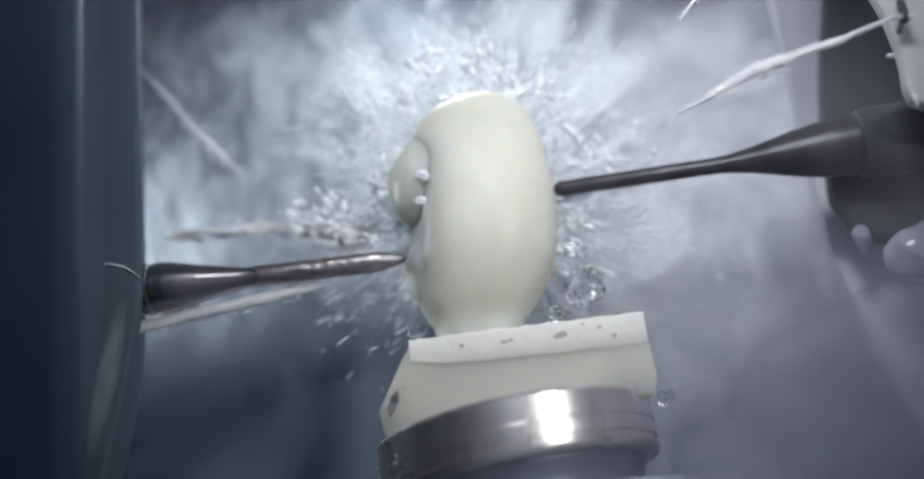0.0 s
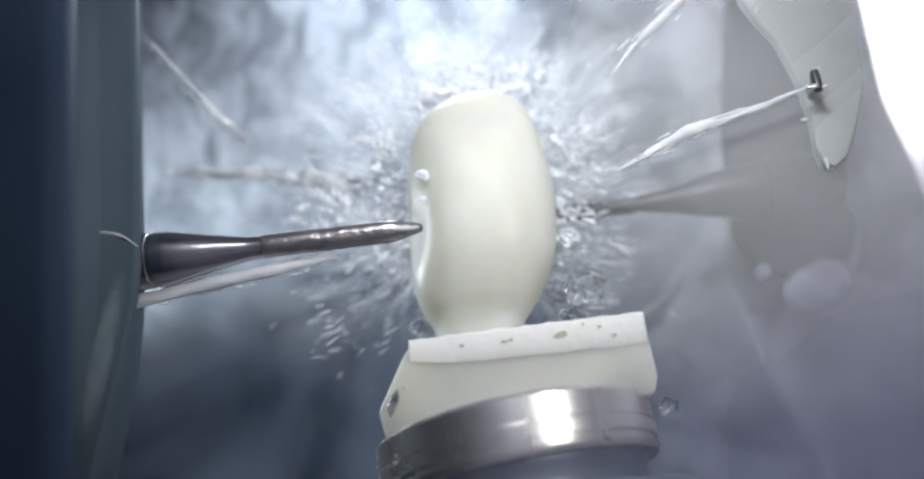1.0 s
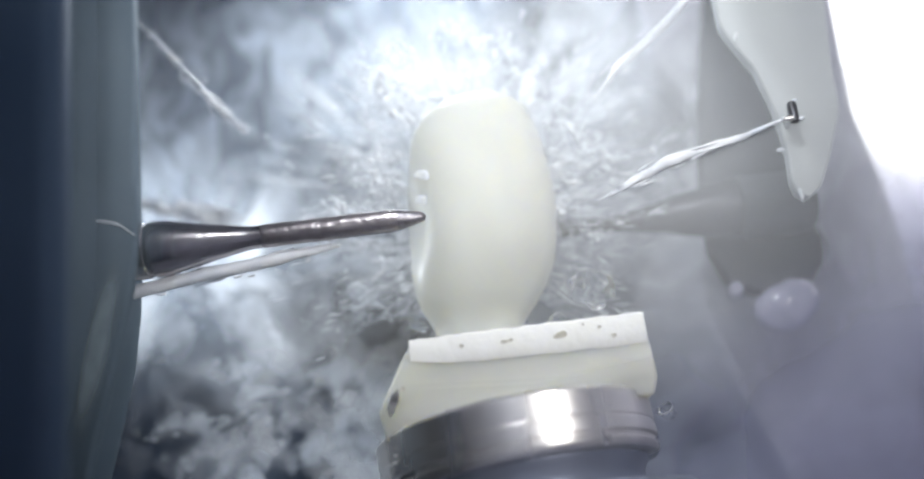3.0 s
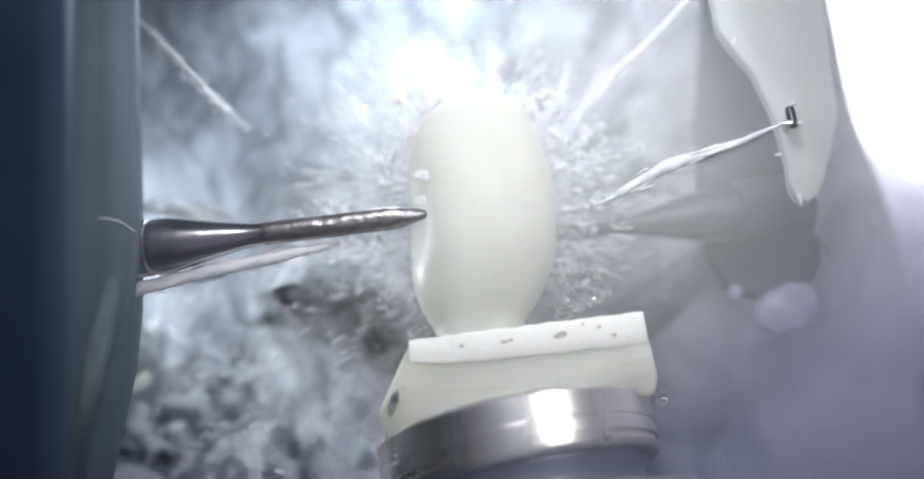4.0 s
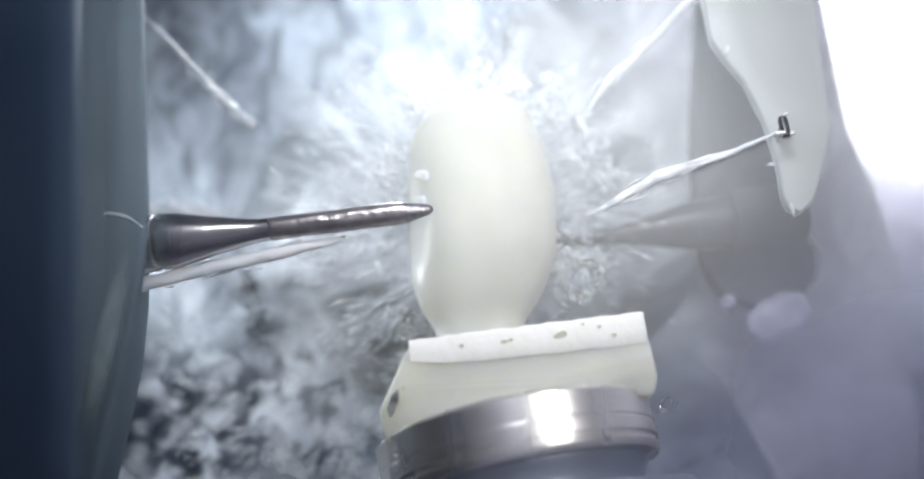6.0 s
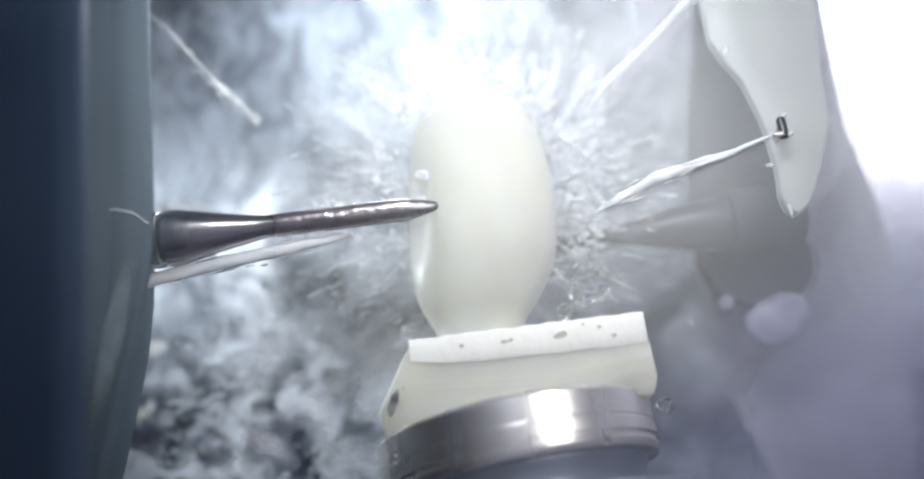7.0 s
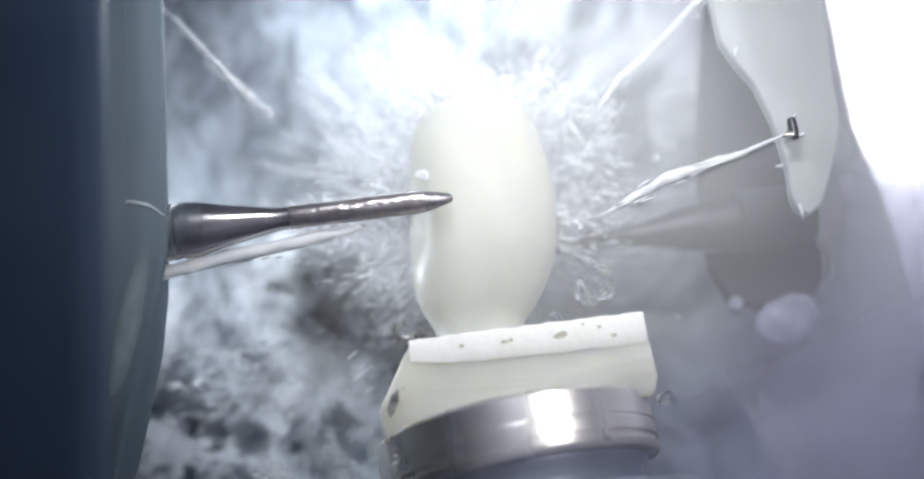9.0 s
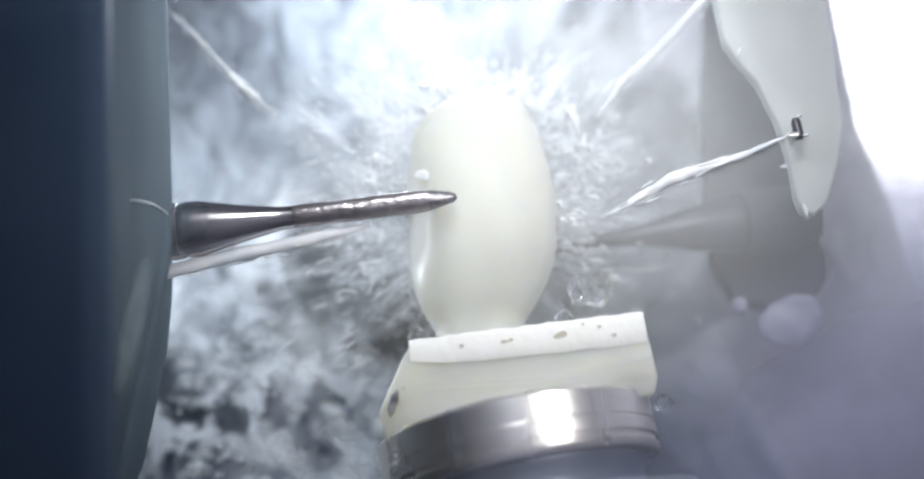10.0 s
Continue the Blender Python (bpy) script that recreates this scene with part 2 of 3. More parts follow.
# ---- milled blank ----
def crown_mesh():
    rows = [(-6.2, 0.3, 0.1, 2.1, 2.0), (-5.2, 0.3, 0.1, 2.15, 2.0), (-4.6, 0.36, 0.1, 2.25, 2.05), (-4.15, 0.45, 0.1, 2.5, 2.25), (-3.45, 0.58, 0.0, 2.95, 2.7), (-2.4, 0.78, 0, 3.42, 3.2), (-0.9, 0.97, 0, 3.72, 3.5),
            (1.7, 1.17, 0, 3.8, 3.5), (4.3, 1.25, 0, 3.55, 3.1), (5.5, 1.28, 0.1, 3.25, 2.7), (6.65, 1.42, 0.15, 2.72, 2.2),
            (7.3, 1.55, 0.2, 2.05, 1.65), (7.7, 1.66, 0.2, 1.3, 1.05), (7.9, 1.72, 0.2, 0.6, 0.5), (7.96, 1.75, 0.2, 0.12, 0.1)]
    bm = bmesh.new()
    rings, steps = [], 72
    for z, cx, cy, rx, ry in smooth_rows(rows, 6):
        ring = []
        for i in range(steps):
            q = 2 * math.pi * i / steps
            c, s = math.cos(q), math.sin(q)
            e = 0.82
            x = cx + rx * math.copysign(abs(c) ** e, c)
            y = cy + ry * math.copysign(abs(s) ** e, s)
            # the cut hollow on the near left flank and the mid-face ridge
            h = math.exp(-((x + 2.4) / 1.2) ** 2 - ((z - 0.6) / 2.0) ** 2 - ((y + 1.8) / 1.6) ** 2)
            x += 0.45 * h
            y += 0.35 * h
            f = 1 + 0.03 * noise.noise((x * 0.45, y * 0.45, z * 0.4))
            ring.append(bm.verts.new((cx + (x - cx) * f, cy + (y - cy) * f, z)))
        rings.append(ring)
    for A, B in zip(rings, rings[1:]):
        for i in range(steps):
            bm.faces.new((A[i], A[(i + 1) % steps], B[(i + 1) % steps], B[i]))
    bm.faces.new(rings[0][::-1])
    bm.faces.new(rings[-1])
    return bm


def build_blank():
    blank = thing("milling_blank", "wet ivory ceramic tooth crown milled from a block on steel mandrel", "dental blank")
    part("crown", crown_mesh(), CERAMIC, blank, "smooth wet ivory tooth crown on its stub")
    block = part("block", prism([(-2.7, -5.75), (7.7, -5.95), (7.75, -7.2), (8.0, -8.6), (7.7, -9.4), (-4.4, -10.2), (-4.65, -8.7), (-3.2, -6.4)], -4.2, 4.6, 0.16),
                 CERAMIC, blank, "ivory ceramic block stub with a slanted end")
    for v in block.data.vertices:
        if v.co.z < -8.2 * MM and v.co.y < 0:
            v.co.y += 0.7 * MM
    ledge = bmesh.new()
    n = 40
    cols = []
    for i in range(n + 1):
        x = -2.95 + 10.6 * i / n
        top = -5.78 - 0.02 * i / n + 0.09 * noise.noise((x * 1.3, 2, 0)) + 0.05 * noise.noise((x * 4, 5, 0))
        low = -7.05 - 0.17 * i / n + 0.05 * noise.noise((x * 0.9, 8, 0))
        u = min(1.0, i / 12)
        w = u * u * (3 - 2 * u) * 0.2
        low += 0.3 * (1 - u) ** 2
        cols.append([ledge.verts.new(p) for p in ((x, -3.6, top), (x, -4.16 - w * 0.7, top), (x, -4.23 - w, top - 0.12), (x, -4.24 - w, low + 0.45), (x, -4.185, low), (x, -3.6, low))])
    for A, B in zip(cols, cols[1:]):
        for k in range(6):
            ledge.faces.new((A[k], A[(k + 1) % 6], B[(k + 1) % 6], B[k]))
    ledge.faces.new(cols[0])
    ledge.faces.new(cols[-1][::-1])
    part("cut_ledge", ledge, CHALKY, block, "chalky white cut edge with small pits")
    rng = random.Random(5)
    # shallow spots, darker than the ledge they lie on
    for x, z, r in ((3.9, -6.45, 0.19), (3.65, -6.5, 0.12), (1.3, -6.45, 0.13), (1.6, -6.4, 0.1), (-0.6, -6.4, 0.1), (5.6, -6.3, 0.08), (6.2, -6.75, 0.11), (4.9, -6.1, 0.06), (-3.4, -8.0, 0.12)):
        pit = bmesh.new()
        rim = [pit.verts.new((x + 1.25 * r * rng.uniform(0.75, 1.2) * math.cos(a * 0.63), -4.462, z + r * rng.uniform(0.6, 1.0) * math.sin(a * 0.63))) for a in range(10)]
        back = [pit.verts.new((x + (v.co.x - x) * 0.6, -4.45, z + (v.co.z - z) * 0.5)) for v in rim]
        for a in range(10):
            pit.faces.new((rim[a], rim[(a + 1) % 10], back[(a + 1) % 10], back[a]))
        pit.faces.new(back)
        part("pit", pit, PIT, block)
    part("notch", prism([(-4.2, -8.75), (-3.95, -8.2), (-3.6, -7.9), (-3.62, -8.35), (-3.85, -8.85), (-4.1, -9.15)], -4.3, -4.0, 0.04), NOTCH, block, "small dark notch in the block")
    lean = Matrix.Translation((1.3, 0, -9.6)) @ Euler((radians(-4.5), radians(-4.0), 0)).to_matrix().to_4x4()
    ring = lathe([(-2.75, 6.0), (-2.65, 6.45), (-2.5, 6.55), (-2.3, 6.55), (-2.2, 6.45), (-2.05, 6.45), (-1.95, 6.6), (-1.42, 6.6), (-1.38, 6.54), (-1.3, 6.54), (-1.26, 6.6), (-0.2, 6.6), (-0.03, 6.45), (0, 5.8)], "z", steps=96)
    ring.transform(lean)
    part("flange", ring, STEEL, blank, "polished turned steel flange")
    shank = lathe([(-10, 5.6), (-3.3, 5.6), (-2.9, 5.9), (-2.7, 5.9)], "z", steps=72)
    shank.transform(lean)
    part("shank", shank, CHUCK, blank)
    beads = []
    for k in range(70):
        q = radians(rng.choice((rng.gauss(205, 14), rng.gauss(283, 22))))
        o = lean @ Vector((6.63 * math.cos(q), 6.63 * math.sin(q), rng.uniform(-2.6, -0.15)))
        th = 0.02 + 0.05 * rng.random() ** 3
        beads.append((o, (0, 0, 1), th * rng.uniform(1.6, 2.6), th))
    film = new("clinging_water", drops_mesh(beads, JET))
    film.parent = blank
    tagged(film, "tiny bright beads of water on the steel", kind="stuff")
    chuck = thing("workpiece_chuck", "wet grey metal chuck that grips the mandrel", "chuck")
    part("collar", lathe([(-15.2, 8.9), (-15.1, 9.1), (-14.6, 9.1), (-14.5, 8.9)], "z", (1.9, 1.0, 0), 72), STEEL, chuck, "thin bright collar ring")
    part("body", lathe([(-40, 8.8), (-15.5, 8.8), (-13.8, 8.5), (-13.0, 7.6), (-12.9, 5.0)], "z", (1.9, 1.0, 0), 72), CHUCK, chuck)


# ---- spindles; each one's origin is the tip of its bur ----
def build_left_spindle():
    sp = thing("spindle", "dark blue milling spindle with a long tapered steel bur", "milling spindle", "spindles")
    bur = part("bur", lathe([(-17.0, 1.2), (-16.5, 1.33), (-12.95, 1.33), (-12.9, 1.26), (-12.72, 1.26), (-12.66, 1.32), (-12.0, 1.28), (-10.3, 0.92), (-8.4, 0.57), (-8.1, 0.535), (-7.6, 0.53)], "x", steps=56),
               BUR_STEEL, sp, "bright tapered steel bur shank")
    part("grit_sleeve", lathe([(-7.75, 0.5), (-7.65, 0.535)] + [(-7.4 + 0.2 * k, 0.545 + 0.008 * math.sin(k * 1.9) * (k % 3)) for k in range(30)] + [(-1.3, 0.5)], "x", steps=40, wobble=0.05), WORN_STEEL, bur, "worn grit-coated cutting length")
    part("cutting_tip", lathe([(-1.32, 0.5), (-1.1, 0.46), (-0.55, 0.32), (-0.2, 0.24), (-0.04, 0.14), (0, 0.03)], "x", steps=40, wobble=0.05), GRIT, bur, "grey pointed grit-coated tip")
    housing = part("housing", lathe([(-26, 2.6), (-14, 4.6), (-10.3, 6.4), (-7.5, 7.05), (-4.9, 7.6), (-2.2, 7.9), (1, 8.0), (30, 8.0)], "z", (-21.9, 0.5, 0), 96), SLATE, sp, "slate blue rounded spindle housing")
    seam = bmesh.new()
    tube([(-14.9, -2.45, 0.85, 0.03), (-14.2, -2.45, 0.75, 0.07), (-13.5, -2.45, 0.5, 0.08), (-12.8, -2.4, -0.05, 0.04)], seam, 8, 0.3, 2.0)
    part("rivulet", seam, JET, housing, "thin bright rivulet of water")
    part("lip", prism([(-17, 30), (-12.75, 30), (-12.75, 6), (-12.8, -1.0), (-12.95, -2.3), (-13.5, -5.0), (-14.15, -7.5), (-14.8, -10.1), (-16.5, -17), (-20, -17)], -2.4, -1.7, 0.25), SLATE, housing, "smooth slate blue edge of the housing")
    part("cover", box(-40, -12.0, -12.5, -10.5, -34, 40, 0.8), NAVY, sp, "dark navy outer cover plate")
    return sp


def build_right_spindle():
    sp = thing("spindle", "grey milling spindle with a round splash disc and steel bur", "milling spindle", "spindles")
    bur = part("bur", lathe([(0, 0.05), (0.06, 0.22), (0.25, 0.38), (0.5, 0.43), (8.2, 0.42), (8.9, 0.46), (10.2, 0.68), (12.3, 1.18), (13.6, 1.42), (15.4, 1.5)], "x", (0, 0, -0.08), steps=56, wobble=0.03), DARK_BUR, sp,
               "dark steel bur with a ball end")
    part("collet", lathe([(15.2, 1.4), (15.3, 1.7), (15.6, 1.78), (18.6, 1.75), (19.2, 1.6)], "x", (0, 0, -0.08), steps=56), DARK_GREY, bur, "dark grey collet")
    part("guard_plate", prism([(17.0, 26), (16.88, 15.7), (15.77, 10.9), (14.75, 6.3), (14.18, 2.7), (13.8, -1.6), (14.6, -3.8), (17.0, -4.8), (19.2, -4.2), (20.1, -3.1), (20.35, -1.6), (19.76, -0.3),
                               (19.43, 1.2), (19.33, 4.2), (19.2, 7.7), (18.5, 10.2), (17.5, 12.3), (17.9, 26)], 2.0, 3.4, 0.35), DARK_GREY, sp, "dark grey bell-shaped nose guard")
    arm = part("arm", prism([(13.6, 26), (13.8, 4), (13.9, -3), (15.0, -8), (17.0, -14), (18.5, -25), (22.2, -25), (23.75, -18.1), (24.3, -15.4), (25.13, -11.1), (25.85, -7.0), (26.29, -3.8),
                             (26.34, -0.8), (26.2, 2.3), (25.8, 5.3), (25.55, 7.2), (25.75, 11.0), (26.05, 15.3), (26.8, 26)], 6.0, 7.2, 0.12), ARM_GREY, sp, "grey wet spindle arm casting")
    part("rib", prism([(23.9, 25), (23.7, 11), (23.8, 7.0), (24.4, 5.0), (24.7, 5.1), (24.25, 7.2), (24.3, 11), (24.5, 25)], 5.6, 6.3, 0.15), ARM_GREY, arm)
    holder = part("nozzle_holder", prism([(14.6, 15), (14.48, 10.5), (14.46, 7.7), (14.92, 6.54), (15.68, 5.1), (16.17, 2.95), (16.32, 1.16), (16.34, 0.14), (16.22, -1.03), (16.36, -1.8), (16.89, -2.1), (17.6, -1.6), (18.25, -0.35),
                                          (18.85, 1.0), (19.4, 2.35), (19.59, 4.95), (20.2, 9.7), (20.8, 15)], -6.6, -5.8, 0.14), HOLDER_GREY, sp, "pale grey nozzle holder with a rounded tongue")
    nozzle = part("nozzle", lathe([(1.35, 0.16), (1.4, 0.22), (2.2, 0.24), (2.4, 0.18), (2.45, 0.05)], "z", (16.6, -7.8, 0), 32), DARK_BUR, holder, "small coolant nozzle")
    part("stem", box(16.45, 16.75, -7.75, -6.5, 1.6, 2.1, 0.08), HOLDER_GREY, nozzle)
    part("outlet", lathe([(16.05, 0.07), (16.08, 0.12), (16.25, 0.13), (16.5, 0.15)], "x", (0, -7.9, 1.55), 24), STEEL, nozzle, "bright steel outlet")
    beads = [((16.85, -7.95, 1.45), (1, 0, 0.2), 0.4, 0.12), ((16.75, -7.95, 2.45), (1, 0, 0.3), 0.34, 0.1), ((15.1, -6.65, 6.9), (0.4, 0, 1), 0.7, 0.16), ((16.0, -6.6, 0.5), (1, 0, 0), 0.5, 0.14), ((16.5, -6.6, -1.9), (0, 0, 1), 0.9, 0.14)]
    cling = new("clinging_water", drops_mesh(beads, JET))
    cling.parent = holder
    tagged(cling, "bright beads of water", kind="stuff")
    dome = bmesh.new()
    bmesh.ops.create_icosphere(dome, subdivisions=4, radius=1.0)
    for v in dome.verts:
        k = 1 + 0.12 * noise.noise(v.co * 1.7) - 0.25 * max(0, v.co.z)
        v.co = Vector((17.4 + 1.8 * v.co.x * k + 0.4 * v.co.z, 1.5 + 0.9 * v.co.y, -5.3 + 1.6 * v.co.z * k))
    part("cap", dome, PALE_CAP, sp, "pale glossy rounded cap hanging below the nose")
    part("bolt", lathe([(-2.5, 0.42), (-0.1, 0.42), (0.06, 0.38), (0.15, 0.28), (0.2, 0.1)], "z", steps=36), PALE_CAP, sp, "small pale bolt head").matrix_basis = pose(14.7 * MM, 1.4 * MM, -4.2 * MM, 96, 0, -14)
    drip = bmesh.new()
    tube([(20.2, 2.6, -0.6, 0.1), (20.5, 2.6, -1.4, 0.2), (20.6, 2.6, -2.4, 0.22), (20.3, 2.6, -3.3, 0.12)], drip, 10, 0.3, 5.0)
    part("drip", drip, JET, sp, "clear drip of water on the guard's edge")
    return sp


# ---- water ----
def tube(path, bm, steps=10, ripple=0.2, seed=0.0):
    """A rippled jet along (x, y, z, radius) rows."""
    pts = smooth_rows(path, 10)
    rings = []
    for k, p in enumerate(pts):
        ring = []
        for i in range(steps):
            q = 2 * math.pi * i / steps
            r = p[3] * (1 + ripple * 2 * noise.noise((k * 0.35 + seed, math.cos(q) * 0.8, math.sin(q) * 0.8 + seed)))
            ring.append(bm.verts.new((p[0], p[1] + r * math.cos(q), p[2] + r * math.sin(q))))
        rings.append(ring)
    for A, B in zip(rings, rings[1:]):
        for i in range(steps):
            bm.faces.new((A[i], A[(i + 1) % steps], B[(i + 1) % steps], B[i]))
    bm.faces.new(rings[0][::-1])
    bm.faces.new(rings[-1])
    return bm


def drops_mesh(places, mat):
    """Many drawn-out drops: place, direction, length, thickness."""
    verts, faces = [], []
    sides = 5
    for p, d, ln, th in places:
        d = Vector(d).normalized()
        a = d.orthogonal().normalized()
        b = d.cross(a)
        base = len(verts)
        p = Vector(p)
        verts.append(p - d * ln * 0.5)
        for u, w in ((-0.2, 0.8), (0.25, 1.0)):
            for i in range(sides):
                q = 2 * math.pi * (i + random.random() * 0.5) / sides
                verts.append(p + d * ln * u + (a * math.cos(q) + b * math.sin(q)) * th * w * random.uniform(0.6, 1.2))
        verts.append(p + d * ln * 0.5)
        for i in range(sides):
            j = (i + 1) % sides
            faces.append((base, base + 1 + j, base + 1 + i))
            faces.append((base + 1 + i, base + 1 + j, base + 1 + sides + j, base + 1 + sides + i))
            faces.append((base + 1 + sides + i, base + 1 + sides + j, base + 1 + 2 * sides))
    me = bpy.data.meshes.new("mesh")
    me.from_pydata([v * MM for v in verts], [], faces)
    me.materials.append(mat)
    for p in me.polygons:
        p.use_smooth = True
    return me


def build_spray(seed, count):
    """Streaks of white water flung outwards from the rim of the crown."""
    rng = random.Random(seed)
    places = []
    while len(places) < count:
        q = rng.uniform(-0.45, math.pi + 0.5)
        r = 0.95 + abs(rng.gauss(0, 0.6))
        p = Vector((1.2 + 4.0 * r * math.cos(q), rng.uniform(0.8, 8.0), 2.3 + 5.7 * r * math.sin(q)))
        dens = noise.noise((2.6 * math.cos(q) + seed * 9, 2.6 * math.sin(q), 0.6 * r)) + 0.5 * noise.noise((p.x * 0.8, p.y * 0.5 + seed * 5, p.z * 0.8))
        if dens < rng.uniform(-0.15, 0.5):
            continue
        d = Vector((math.cos(q) + rng.gauss(0, 0.22), rng.gauss(0, 0.3), math.sin(q) + rng.gauss(0, 0.22)))
        th = 0.015 + 0.06 * rng.random() ** 3
        places.append((p, d, th * rng.uniform(4, 26), th))
    return tagged(new("water_spray", drops_mesh(places, SPRAY)), "white coolant spray flung out from the crown in drops and streaks", "water", "coolant water", "stuff")


def build_splash(seed, count):
    """Lumps of white water that burst from the rim of the crown."""
    rng = random.Random(seed)
    places = []
    for c in range(count):
        q = rng.uniform(-0.5, math.pi + 0.6)
        r = rng.uniform(0.95, 1.35)
        p = Vector((1.2 + 4.0 * r * math.cos(q), rng.uniform(0.5, 4.0), 2.2 + 5.9 * r * math.sin(q)))
        size = 0.12 + 0.4 * rng.random() ** 2
        for k in range(int(5 + 30 * size)):
            th = size * rng.uniform(0.12, 0.4)
            o = p + Vector((rng.gauss(0, size), rng.gauss(0, size), rng.gauss(0, size)))
            d = Vector((math.cos(q) + rng.gauss(0, 0.5), rng.gauss(0, 0.5), math.sin(q) + rng.gauss(0, 0.5)))
            places.append((o, d, th * rng.uniform(2, 6), th))
    return tagged(new("water_splash", drops_mesh(places, SPRAY)), "bursts of white water at the rim of the crown", "water", "coolant water", "stuff")


def build_burst(seed, spread, count, label):
    """One ragged clump of white water about its own centre."""
    rng = random.Random(seed)
    places = []
    for k in range(count):
        o = Vector([rng.gauss(0, c) for c in spread])
        th = 0.04 + 0.2 * rng.random() ** 3
        places.append((o, (o.x + rng.gauss(0, 0.4), o.y, o.z + rng.gauss(0.2, 0.4)), th * rng.uniform(1.5, 6), th))
    return tagged(new("water_burst", drops_mesh(places, SPRAY)), label, "water", "coolant water", "stuff")


def build_flecks(seed, count):
    """Broken dabs of white water, in loose clusters, that drift left of the crown."""
    rng = random.Random(seed)
    places = []
    for c in range(count):
        p = Vector((rng.uniform(-17, 1), rng.uniform(6, 15), rng.uniform(-15, 3.5)))
        size, lean = 0.25 + 0.55 * rng.random() ** 2, rng.gauss(0.15, 0.4)
        for k in range(rng.randint(5, 16)):
            th = size * rng.uniform(0.06, 0.22)
            o = p + Vector((rng.gauss(0, size * 1.3), rng.gauss(0, size), rng.gauss(0, size * 0.6)))
            places.append((o, (1, rng.gauss(0, 0.3), lean + rng.gauss(0, 0.3)), th * rng.uniform(3, 10), th))
    return tagged(new("water_flecks", drops_mesh(places, FLECK)), "broken white dabs of coolant splashing beside the crown", "water", "coolant water", "stuff")


def build_foam(seed, count):
    """Torn, rounded clumps of white water in the lower part of the chamber."""
    rng = random.Random(seed)
    ball = bmesh.new()
    bmesh.ops.create_icosphere(ball, subdivisions=3, radius=1.0)
    form = [v.co.copy() for v in ball.verts]
    net = [[v.index for v in f.verts] for f in ball.faces]
    ball.free()
    verts, faces = [], []
    for c in range(count):
        p = Vector((rng.uniform(-25, 2), rng.uniform(9, 19), rng.uniform(-15, 4.5)))
        size = 0.12 + 0.42 * rng.random() ** 2
        ax, az, lean = rng.uniform(0.8, 1.6), rng.uniform(0.5, 0.9), rng.uniform(-0.5, 0.6)
        base = len(verts)
        for v in form:
            f = size * max(0.12, 1 + 1.2 * noise.fractal(v * 1.5 + Vector((seed, c * 3.1, 0)), 0.8, 2.0, 4))
            x, z = v.x * f * ax, v.z * f * az
            verts.append((p + Vector((x, v.y * f, z + lean * x))) * MM)
        faces += [[base + k for k in f] for f in net]
    me = bpy.data.meshes.new("mesh")
    me.from_pydata(verts, [], faces)
    me.materials.append(FROTH)
    for f in me.polygons:
        f.use_smooth = True
    return tagged(new("water_foam", me), "churning white coolant foam in the lower chamber", "water", "coolant water", "stuff")


def build_lump(seed, centre, size, mat=WATER, label="clear rippling water clinging beside the crown", rough=0.55, form=(1.2, 0.8, 1.0)):
    """Clear water clinging in one rippled lump."""
    bm = bmesh.new()
    bmesh.ops.create_icosphere(bm, subdivisions=5, radius=1.0)
    for v in bm.verts:
        f = size * max(0.3, 1 + rough * noise.fractal(v.co * 1.0 + Vector((seed, 0, 0)), 1.4, 2.0, 2))
        v.co = Vector((v.co.x * f * form[0], v.co.y * f * form[1], v.co.z * f * form[2]))
    ob = tagged(new("water_lump", mesh_of(bm, mat)), label, "water", "clinging water")
    ob.location = [c * MM for c in centre]
    return ob


def sheet_of(bm, mat):
    """An open sheet, smooth all over."""
    bmesh.ops.scale(bm, vec=(MM, MM, MM), verts=bm.verts)
    me = bpy.data.meshes.new("mesh")
    bm.to_mesh(me)
    bm.free()
    me.materials.append(mat)
    for p in me.polygons:
        p.use_smooth = True
    return me


def build_mist(centre, rx, rz, mat, label, seed, bulge=1.5):
    """A thin, uneven, rounded veil of spray, sheen or tint about its own centre."""
    bm = bmesh.new()
    rings, steps = [], 48
    hub = bm.verts.new((0, -bulge, 0))
    for k in range(1, 17):
        u = k / 16
        ring = []
        for i in range(steps):
            q = 2 * math.pi * i / steps
            x, z = rx * u * math.cos(q), rz * u * math.sin(q)
            ring.append(bm.verts.new((x, -bulge * (1 - u * u) + 0.8 * bulge * noise.fractal((x * 0.14 + seed, seed, z * 0.14), 1.0, 2.0, 3), z)))
        rings.append(ring)
    for i in range(steps):
        bm.faces.new((hub, rings[0][i], rings[0][(i + 1) % steps]))
    for A, B in zip(rings, rings[1:]):
        for i in range(steps):
            bm.faces.new((A[i], B[i], B[(i + 1) % steps], A[(i + 1) % steps]))
    ob = tagged(new("water_mist", sheet_of(bm, mat)), label, "water mist", "coolant water", "stuff")
    ob.location = [c * MM for c in centre]
    return ob


